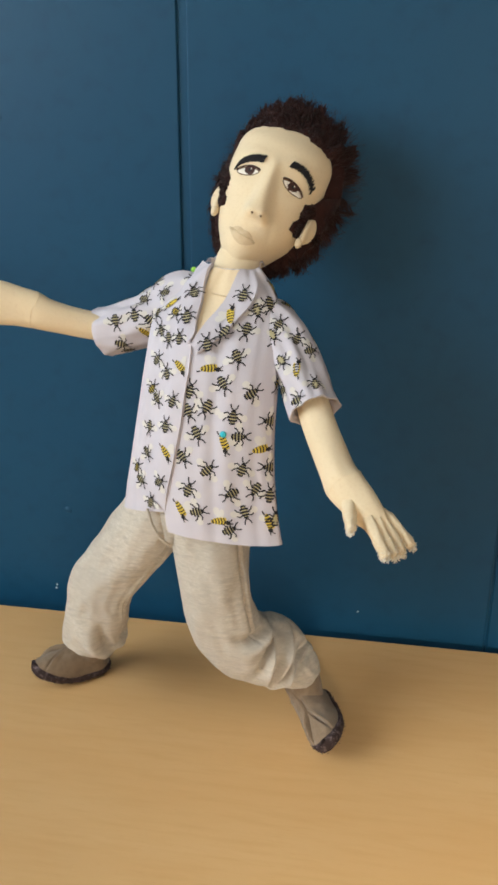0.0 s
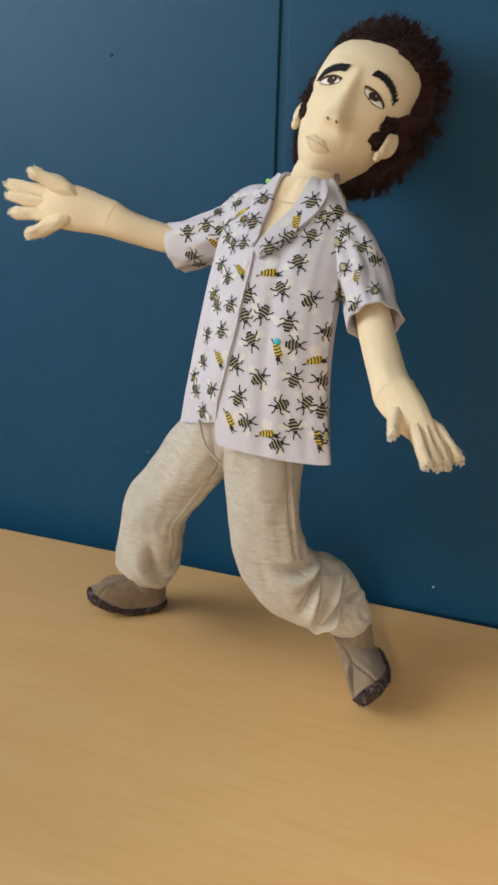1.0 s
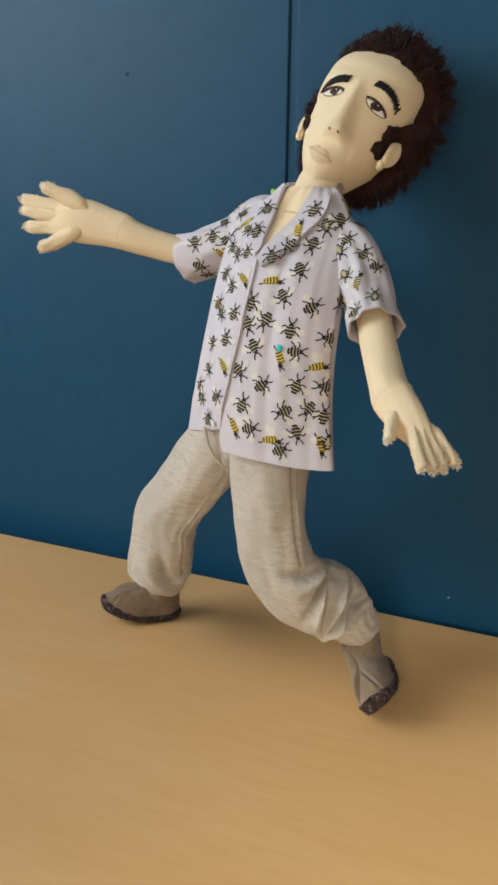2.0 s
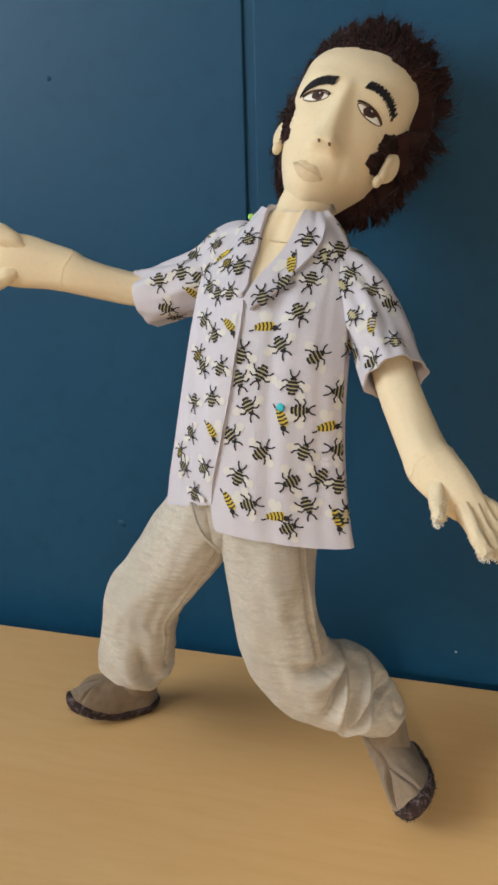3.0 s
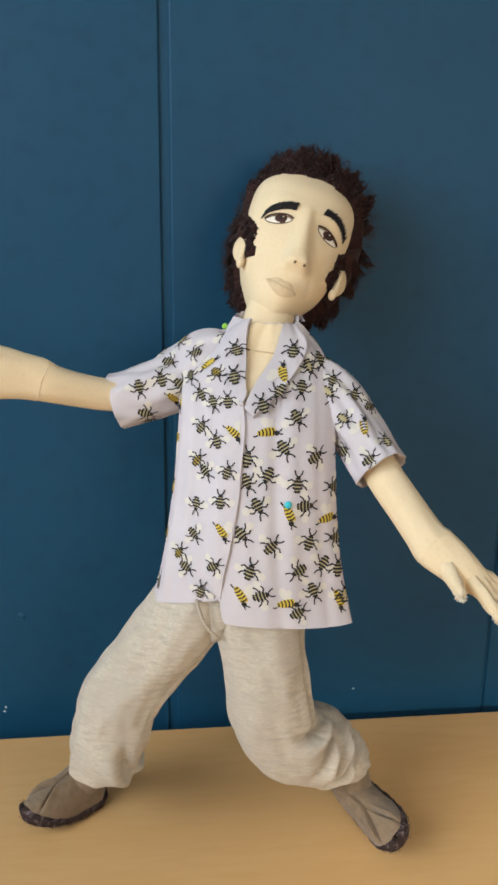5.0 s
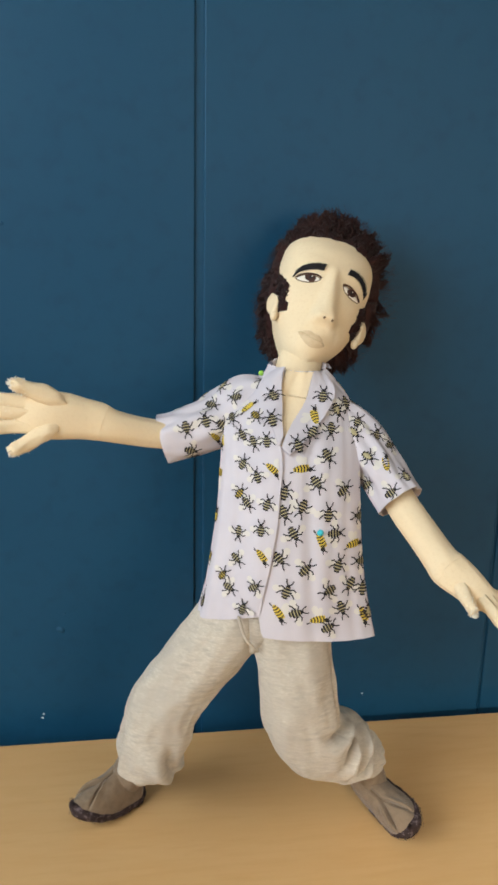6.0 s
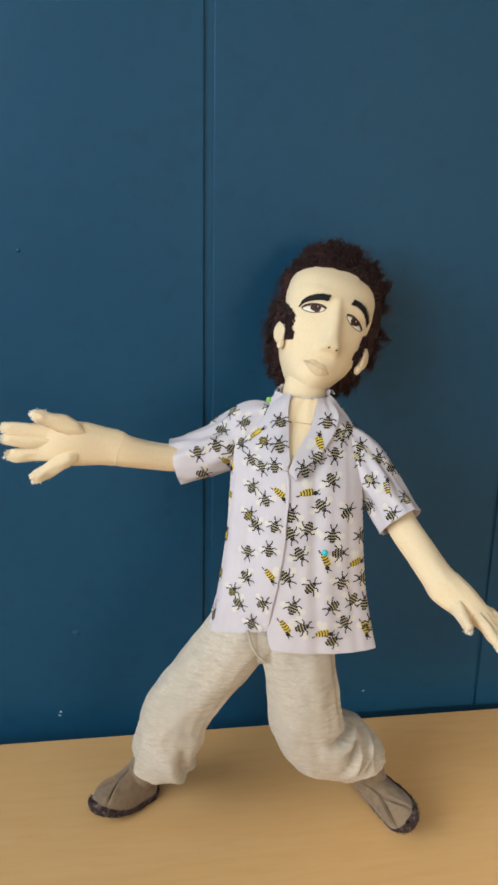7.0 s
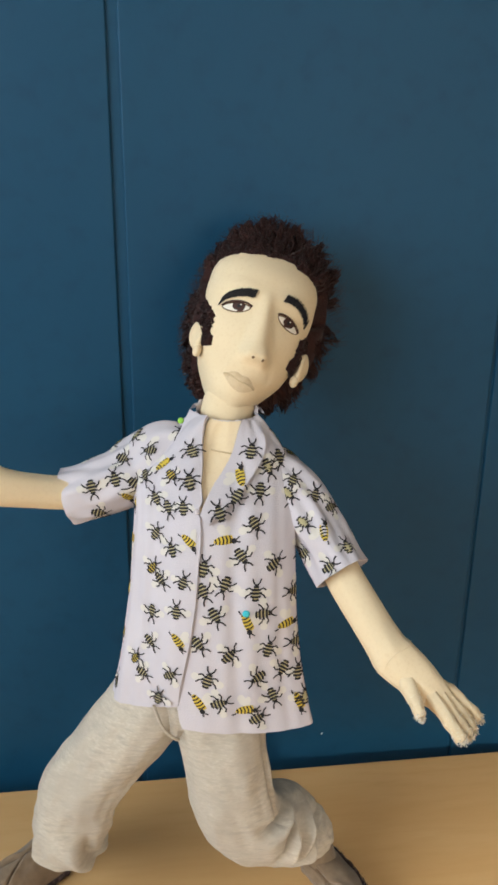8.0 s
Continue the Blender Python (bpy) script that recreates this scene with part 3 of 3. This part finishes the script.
blob(upper + lower, M_LIP, .0006, (MX, -.0447))
thread([face(x + MX, -.0445 - .0008 * math.cos(x * 300) - x * ML, .0009) for x in np.linspace(-MW, MW, 20)], .00030, M_SEAM, 4)
for x in (-.0005, .0065):
    blob(ellipse(x, -.0290, .0010, .0007, 10), M_LINE, .0006)

# ears
for sx in (-1, 1):
    a, b = np.meshgrid(np.linspace(0, np.pi, 14), np.arange(20) / 20 * 2 * np.pi, indexing="ij")
    hollow = 1 - .35 * np.exp(-((np.cos(a)) / .5) ** 2) * (np.sin(b) * np.sin(a) > 0.2)
    e = np.stack([sx * ((.0380 if sx > 0 else .0350) + .0045 * np.sin(a) * np.cos(b) * hollow) + sx * .003 * np.sin(a) * (np.sin(b) < 0), .010 + .0075 * np.sin(a) * np.sin(b), -.017 + .0115 * np.cos(a) - .002 * np.sin(b)], -1)
    doll.grid(hw(e), M_SKIN, wrap=True)
    lobe = np.stack([sx * ((.0365 if sx > 0 else .0345) + .0030 * np.sin(a) * np.cos(b)), .013 + .004 * np.sin(a) * np.sin(b), -.0285 + .0045 * np.cos(a)], -1)
    doll.grid(hw(lobe), M_SKIN, wrap=True)


# hair: a close cap with loops and tufts of yarn
def hairy(x, f, h):
    wave = .0022 * noise.noise((x * 160, f * 160, h * 160))
    if h > .0490 - 7.0 * x * x + wave and (f > .004 or h > .022):
        return True
    if h > .016:
        return f < .001 + wave
    edge = .001 + .0215 * min(1, (.016 - h) / .018)
    if f > edge + wave:
        return False
    if f > .004:
        return -.024 < h
    return h > -.064 if f < -.004 else h > -.012


def hair_reach(p, way):
    """How far a strand may go from p along way to the hair's outline."""
    c = np.array((.003, -.008, .008))
    for k in range(1, 16):
        q = (np.array(p) + np.array(way) * k * .002 - c)
        e = np.array(((.062 if q[2] > 0 else .056) if q[0] > 0 else .051, .036 if q[1] > 0 else .054, .080 if q[2] > 0 else .068))
        if np.sum(np.abs(q / e) ** 2.2) > 1 + .10 * noise.noise((p[0] * 60, p[1] * 60, p[2] * 60 + 3)):
            return k * .002
    return .032


rng = random.Random(11)
ha, hb = np.meshgrid(np.linspace(-.060, .066, 64), np.arange(110) / 110 * 2 * np.pi, indexing="ij")
cap = head_at(hb, ha, .0)
for i in range(64):
    for j in range(110):
        x, f, h = cap[i, j]
        on = hairy(x, f, h)
        n = Vector((x / .04, f / .045, h / .065)).normalized()
        k = min(hair_reach((x, f, h), n) * .55, .0015 + .014 * min(1, max(0, (.014 - f) / .02))) + .002 * noise.noise((x * 150, f * 150, h * 150)) if on else -.004
        d = Vector((x, f * 1.0, h + .005)).normalized()
        cap[i, j] += np.array(d) * k
doll.grid(hw(cap), M_HAIR, wrap=True, caps=(True, True))


def strand(root, tip, r, curl, turns):
    """One curling strand of wool from root to tip, in head coordinates."""
    root, tip = np.array(root), np.array(tip)
    way = unit(tip - root)
    side = np.cross(way, (rng.uniform(-1, 1), rng.uniform(-1, 1), rng.uniform(-1, 1)))
    side = side / (np.linalg.norm(side) + 1e-6)
    other = np.cross(way, side)
    t = np.linspace(0, 1, 8)[:, None]
    a = rng.uniform(0, 6.28) + t * 6.28 * turns
    bow = np.sin(np.pi * t) * rng.uniform(-.002, .002)
    thread(hw(root + (tip - root) * t + (side * np.cos(a) + other * np.sin(a)) * curl * t ** .6 + side * bow), r, M_HAIR, 3, .5)


def scalp():
    """A point under the hair."""
    while True:
        a, h = rng.uniform(0, 6.2832), rng.uniform(-.060, .066)
        x, f, h = head_at(np.array([a]), np.array([h]))[0]
        if hairy(x, f, h) and not (abs(x) > .033 and -.032 < h < -.006 and -.002 < f < .014):
            return np.array((x, f, h))


# locks: each gathers the strands round it towards one tip
locks = []
for k in range(420):
    p = scalp()
    out = p / np.array((.04, .045, .08))
    out = unit(out)
    if p[2] > .030:
        way = out * (.8, .5, 1) + (.16, -.12, .5)
    elif p[2] > -.005:
        way = out * (1, .8, .5) + (.0, -.25, rng.uniform(-.9, .0))
    else:
        way = out * (.7, .6, 0) + (0, -.1, -1.0 + rng.uniform(-.3, .4))
    way = unit(way + np.array([rng.uniform(-.32, .32) for _ in range(3)]))
    if p[1] > .004 and p[2] < .02:
        tip = p + np.array((out[0] * .4, .1, -1.0)) * rng.uniform(.003, .006)
    else:
        tip = p + way * max(.005, hair_reach(p, way) * rng.choice((.75, .85, .92, .97, 1.0, 1.06)))
    locks.append((p, tip))
LOCK_ROOTS = np.array([k[0] for k in locks])
for k in range(13000):
    p = scalp()
    root, tip = locks[int(np.argmin(np.sum((LOCK_ROOTS - p) ** 2, 1) * rng.uniform(.7, 1.3)))]
    reach = rng.uniform(.6, 1.0)
    tip = p + (tip - p - (root - p) * .4) * reach + np.array([rng.uniform(-.0016, .0016) for _ in range(3)])
    strand(p, tip, rng.uniform(.0005, .0011), rng.uniform(.0006, .0020), rng.uniform(.8, 2.4))
for k in range(2600):
    p = scalp()
    if not (p[1] > .004 and p[2] < .03):
        out = unit(p / np.array((.04, .06, .065)) + np.array([rng.uniform(-.4, .4), rng.uniform(-.4, .4), rng.uniform(-.2, .6)]))
        strand(p, p + out * hair_reach(p, out) * rng.uniform(.9, 1.3), .00016, .003, rng.uniform(.6, 2.0))


# shirt front: the overlapping panel, open neck and lapels
def sheet(left, right, n, m, lift, mat, thick=.0012):
    """A piece of cloth on the torso between two lines of (u, v)."""
    a, b = spline(left, np.linspace(0, 1, n)), spline(right, np.linspace(0, 1, n))
    w = np.linspace(0, 1, m)[None, :, None]
    uv = a[:, None] * (1 - w) + b[:, None] * w
    top = TORSO.at(uv[..., 0].ravel() % 1, uv[..., 1].ravel(), np.repeat(lift, m) if np.ndim(lift) else lift).reshape(n, m, 3)
    low = TORSO.at(uv[..., 0].ravel() % 1, uv[..., 1].ravel(), (np.repeat(lift, m) if np.ndim(lift) else lift) - thick).reshape(n, m, 3)
    doll.grid(top, mat)
    for e in (0, -1):
        doll.grid([top[:, e], low[:, e]], mat)
        doll.grid([top[e], low[e]], mat)


PLACKET = [(.700, .80), (.779, .52), (.781, .34), (.771, .23), (.757, .13), (.752, .076)]
sheet([(.57, .80), (.60, .52), (.60, .34), (.60, .23), (.60, .10), (.60, .003)], PLACKET, 90, 50, np.clip(np.linspace(1, 0, 90) * 5, .3, 1) * .0022, M_SHIRT, .0020)
IN_L, OUT_L = [(.700, .985), (.765, .711), (.786, .56), (.781, .515)], [(.560, .955), (.680, .735), (.752, .600), (.774, .518)]
IN_R, OUT_R = [(.865, .965), (.818, .661), (.792, .54), (.783, .500)], [(.955, .925), (.920, .740), (.856, .564), (.800, .475)]
sheet(IN_L, IN_R, 30, 14, .0010, M_SKIN)
sheet(OUT_L, IN_L, 40, 16, .0048, M_SHIRT, .0026)
sheet(IN_R, OUT_R, 40, 16, .0038, M_SHIRT, .0026)
neck_u = np.linspace(1.03, 1.50, 40)
rim_low = TORSO.at(neck_u % 1, np.full(40, .93), .004)
rim_top = TORSO.at(neck_u % 1, np.full(40, 1.0), .002) + np.array((0, 0, .0025))
rim_in = TORSO.at(neck_u % 1, np.full(40, .97), .0005)
doll.grid([rim_low, (rim_low + rim_top) / 2 + np.array((0, 0, .002)), rim_top, rim_in], M_SHIRT)
thread([TORSO.at(np.array([u]), np.array([v]), .0016)[0] for u, v in zip(np.linspace(.775, .840, 12), np.linspace(.756, .735, 12))], .0005, M_LIP, 4)

# printed bees
def edge_u(v):
    """Where the overlapping front edge runs, for a height on the shirt."""
    line = sorted((b, a) for a, b in PLACKET)
    return np.interp(v, [q[0] for q in line], [q[1] for q in line])


def lifted(u, v):
    return .0023 if .60 < u < edge_u(v) and v < .72 else 0.0


class Print:
    """Draws flat shapes on a loft around (u, v), turned by lean degrees; a along the insect, b across."""

    def __init__(self, surf, u, v, lean, size=1.0, lift=0.0):
        e = .004
        self.s, self.u, self.v, self.k, self.lift = surf, u, v, size, lift
        self.mu = np.linalg.norm(surf.base(u + e, v) - surf.base(u - e, v)) / (2 * e)
        self.mv = np.linalg.norm(surf.base(u, min(1, v + e)) - surf.base(u, max(0, v - e))) / (min(1, v + e) - max(0, v - e))
        self.c, self.n = math.cos(radians(lean)), math.sin(radians(lean))

    def at(self, pts, lift):
        p = np.array(pts, float).reshape(-1, 2) * self.k
        a, b = p[:, 0], p[:, 1]
        u = self.u + (a * self.c - b * self.n) / self.mu
        v = self.v + (a * self.n + b * self.c) / self.mv
        v = np.clip(v, 0.002 + (hem_v(u) if self.s is TORSO else 0), 0.998)
        if self.s is TORSO:
            e, mine = edge_u(v), float(edge_u(self.v))
            u = np.where((self.u < mine) & (v < .50), np.minimum(u, e - .002), np.where((self.u < .85) & (v < .50), np.maximum(u, e + .003), u))
        return self.s.at(u % 1, v, self.lift + lift)

    def oval(self, a, b, ra, rb, lean, mat, lift, n=14):
        t = np.arange(n) / n * 2 * np.pi
        c, s = math.cos(radians(lean)), math.sin(radians(lean))
        o = np.stack([a + ra * np.cos(t) * c - rb * np.sin(t) * s, b + ra * np.cos(t) * s + rb * np.sin(t) * c], -1)
        doll.grid(self.at(np.concatenate([np.array([(a, b)] * n) * .999 + o * .001, (o + (a, b)) / 2, o]), lift).reshape(3, n, 3), mat, wrap=True)

    def drop(self, a0, b0, a1, b1, w, mat, lift, n=16):
        """A tear-shaped wing from its root to its rounded tip."""
        t = np.arange(n) / n * 2 * np.pi
        along, across = (1 - np.cos(t)) / 2, np.sin(t) * w * (0.45 + 0.55 * (1 - np.cos(t)) / 2)
        d = np.array((a1 - a0, b1 - b0))
        q = np.array((-d[1], d[0])) / np.linalg.norm(d)
        o = np.array((a0, b0)) + along[:, None] * d + across[:, None] * q
        c = np.array((a0, b0)) + d * .55
        doll.grid(self.at(np.concatenate([c * .999 + o * .001, (o + c) / 2, o]), lift).reshape(3, n, 3), mat, wrap=True)

    def stroke(self, pts, w, mat, lift):
        p = np.array(pts, float)
        t = unit(np.gradient(p, axis=0))
        nrm = np.stack([-t[:, 1], t[:, 0]], -1) * w / 2
        doll.grid(self.at(np.concatenate([p + nrm, p - nrm]), lift).reshape(2, len(p), 3), mat)

    def bee(self, gold, wings=True):
        body = M_GOLD if gold else M_OLIVE
        for s in (-1, 1) if wings else ():
            self.drop(.0006, s * .0028, -.0016, s * .0098, .0030, M_CREAM, .00025)
        self.oval(-.0012, 0, .0046, .0023, 0, body, .00035)
        for a, hb, bow in ((-.0052, .0019, -.0006), (-.0032, .0031, -.0006), (-.0010, .0036, -.0004), (.0011, .0027, .0), (.0029, .0016, .0004)):
            self.stroke([(a - bow, -hb), (a, -hb * .5), (a, hb * .5), (a - bow, hb)], .00136, M_INK, .00045)
        self.oval(.0036, 0, .0010, .0010, 0, M_INK, .00048, 8)
        for s in (-1, 1):
            self.stroke([(.0012, s * .0022), (.0022, s * .0042), (.0010, s * .0062)], .00090, M_INK, .00045)
            self.stroke([(-.0012, s * .0030), (-.0020, s * .0048), (-.0040, s * .0062)], .00090, M_INK, .00045)
            self.stroke([(.0038, s * .0006), (.0056, s * .0020), (.0078, s * .0026)], .00090, M_INK, .00045)

    def side_bee(self):
        self.drop(.0004, .0016, -.0018, .0096, .0032, M_CREAM, .00025)
        self.drop(.0010, .0016, .0034, .0080, .0022, M_CREAM, .00027)
        n = 12
        a = np.linspace(-.0062, .0048, n)
        mid = -.10 * a * a * 600 * .001 * 60
        wid = .0026 * np.sqrt(np.maximum(.04, 1 - ((a - .0008) / .0072) ** 2))
        p = np.concatenate([np.stack([a, mid + wid], -1), np.stack([a, mid - wid], -1)])
        doll.grid(self.at(p, .00035).reshape(2, n, 3), M_GOLD)
        for k in range(5):
            x = -.0050 + k * .0021
            m, w = -.10 * x * x * 36, .0025 * math.sqrt(max(.05, 1 - ((x - .0008) / .0072) ** 2))
            self.stroke([(x - .0004, m - w), (x + .0002, m), (x - .0004, m + w)], .0009, M_INK, .00045)
        self.oval(.0054, -.0014, .0017, .0017, 0, M_INK, .00048, 8)
        self.stroke([(-.0062, -.0014), (-.0080, -.0018), (-.0088, -.0014)], .0009, M_INK, .00045)
        for s in (-1, 1):
            self.stroke([(.0062, -.0014), (.0078, -.0014 + s * .0012), (.0090, -.0010 + s * .0016)], .0008, M_INK, .00045)


placed = []


def print_bee(surf, u, v, lean, kind, lift=0.0, size=1.0):
    p = Print(surf, u, v, lean, size, lift)
    placed.append((surf, surf.base(u, v)[0]))
    if kind == 2:
        p.side_bee()
    else:
        p.bee(kind == 1, lift < .0035)


FRONT = ((.792, .379, 79, 0), (.831, .342, -113, 0), (.892, .327, 84, 0), (.935, .379, 32, 0), (.864, .399, -57, 0), (.890, .474, -61, 0), (.901, .573, -99, 0), (.830, .439, 9, 2),
         (.814, .280, -60, 0), (.874, .265, -67, 2), (.910, .280, 0, 0), (.964, .250, 10, 2), (.839, .200, 41, 0), (.915, .207, 69, 0), (.785, .222, -48, 0), (.800, .147, 71, 0), (.887, .145, -153, 0),
         (.944, .155, -125, 0), (.984, .143, 78, 0), (.785, .090, -56, 2), (.819, .093, 17, 0), (.861, .075, 9, 2), (.916, .098, -75, 0), (.975, .075, -74, 2))
NEAR_SIDE = ((.765, .434, -39, 2), (.730, .412, 111, 0), (.720, .511, -73, 0), (.685, .536, 122, 0), (.690, .441, 62, 0), (.677, .656, 69, 2), (.718, .616, -32, 1), (.552, .743, 92, 0), (.551, .818, 21, 0),
             (.708, .342, -43, 0), (.757, .349, 74, 0), (.685, .364, 57, 1), (.746, .289, 90, 0), (.689, .270, -90, 0), (.751, .227, -51, 2), (.691, .207, -37, 0), (.657, .160, 59, 1), (.680, .130, -22, 0),
             (.740, .150, 34, 0), (.718, .088, 80, 0), (.752, .521, 95, 0))
LAPELS = ((.882, .745, 75, 0), (.856, .631, 106, 2), (.849, .554, -121, 0), (.818, .511, 109, 0), (.735, .735, 127, 0), (.760, .603, 111, 0))
EDGES = ((.600, .680, 60, 0), (.640, .590, -40, 0), (.640, .740, 100, 0), (.881, .053, 26, 0), (.792, .329, -66, 0), (.988, .312, 172, 0), (.985, .207, 171, 0), (.969, .698, -95, 0), (.925, .661, -76, 0), (.994, .085, 79, 0))
ON_SLEEVES = ((SLEEVE_R, .818, .775, 177, 0), (SLEEVE_R, .834, .618, -5, 0), (SLEEVE_R, .919, .501, -149, 0), (SLEEVE_R, .671, .778, -120, 0), (SLEEVE_R, .713, .581, -150, 2), (SLEEVE_R, .772, .486, -149, 0),
              (SLEEVE_R, .576, .775, -103, 0), (SLEEVE_R, .86, .25, 60, 0), (SLEEVE_R, .97, .30, 120, 0), (SLEEVE_R, .93, .10, 30, 0), (SLEEVE_R, .80, .10, -70, 0), (SLEEVE_L, .289, .412, 93, 0), (SLEEVE_L, .215, .360, -153, 0), (SLEEVE_L, .166, .501, -134, 0), (SLEEVE_L, .312, .623, 108, 0),
              (SLEEVE_L, .247, .730, -110, 2), (SLEEVE_L, .171, .862, -105, 0), (SLEEVE_L, .315, .925, -175, 0), (SLEEVE_L, .445, .755, 178, 0), (SLEEVE_L, .110, .603, -176, 0))
for u, v, lean, kind in FRONT + NEAR_SIDE + EDGES:
    print_bee(TORSO, u, v, lean, kind, lifted(u, v), 1.12 if u > .77 else .94)
for u, v, lean, kind in LAPELS:
    print_bee(TORSO, u, v, lean, kind, .0050 if u < .78 else .0040, 1.1)
for surf, u, v, lean, kind in ON_SLEEVES:
    print_bee(surf, u, v, lean, kind, 0.0, 1.0)
for surf, n in ((TORSO, 1200), (SLEEVE_R, 240), (SLEEVE_L, 240)):
    for k in range(n):
        u, v = rng.random(), rng.uniform(.06, .84) if surf is TORSO else rng.uniform(.22, .83)
        if surf is TORSO and (.63 < u < .995 and v < .62 or .66 < u < .95):
            continue
        if surf is SLEEVE_R and .54 < u < .99 or surf is SLEEVE_L and .04 < u < .46:
            continue
        q = surf.base(u, v)[0]
        if any(s is surf and np.linalg.norm(q - w) < .0165 for s, w in placed):
            continue
        print_bee(surf, u, v, rng.uniform(0, 360), rng.choice((0, 0, 0, 1, 2)), 0.0, 1.12)


def bead(c, r, mat, flat=.5):
    a, b = np.meshgrid(np.linspace(0, np.pi, 9), np.arange(14) / 14 * 2 * np.pi, indexing="ij")
    doll.grid(np.array(c) + r * np.stack([np.sin(a) * np.cos(b), flat * np.sin(a) * np.sin(b), np.cos(a)], -1), mat, wrap=True)


bead(TORSO.at(np.array([.8712]), np.array([.2845]), .0008)[0], .0026, M_CYAN)
bead(TORSO.at(np.array([.590]), np.array([.857]), .0046)[0], .0022, M_GREEN, .3)
bead(TORSO.at(np.array([.779]), np.array([.508]), .0050)[0], .0018, M_SHIRT)

# frayed threads at the fingertips and the wrist seams
for tip, spread in (((-.349, .602, .402), 1), ((-.374, .604, .391), 1), ((-.373, .603, .382), 1), ((-.371, .603, .369), 1), ((-.351, .596, .351), 1), ((-.023, .511, .251), 1),
                    ((.002, .503, .238), 1), ((.008, .508, .236), 1), ((.013, .514, .236), 1), ((.019, .521, .238), 1)):
    for k in range(56):
        d = unit(np.array([rng.uniform(-1, 1) for _ in range(3)]))
        a = np.array(tip) + d * .0010
        thread([a, a + d * .0010 + .0002, a + d * rng.uniform(.0014, .0030)], .00030, M_FRAY, 3)
for arm, v in ((ARM_R, .444), (ARM_L, .444)):
    thread([arm.at(np.array([u]), np.array([v + .012 * math.sin(u * 19)]), .0)[0] for u in np.linspace(0, 1, 40)], .0003, M_SKIN, 5)

doll_ob = doll.build("doll")
tagged(doll_ob, "hand-sewn cloth doll with dark yarn hair, bee-print shirt and oatmeal trousers", "doll")
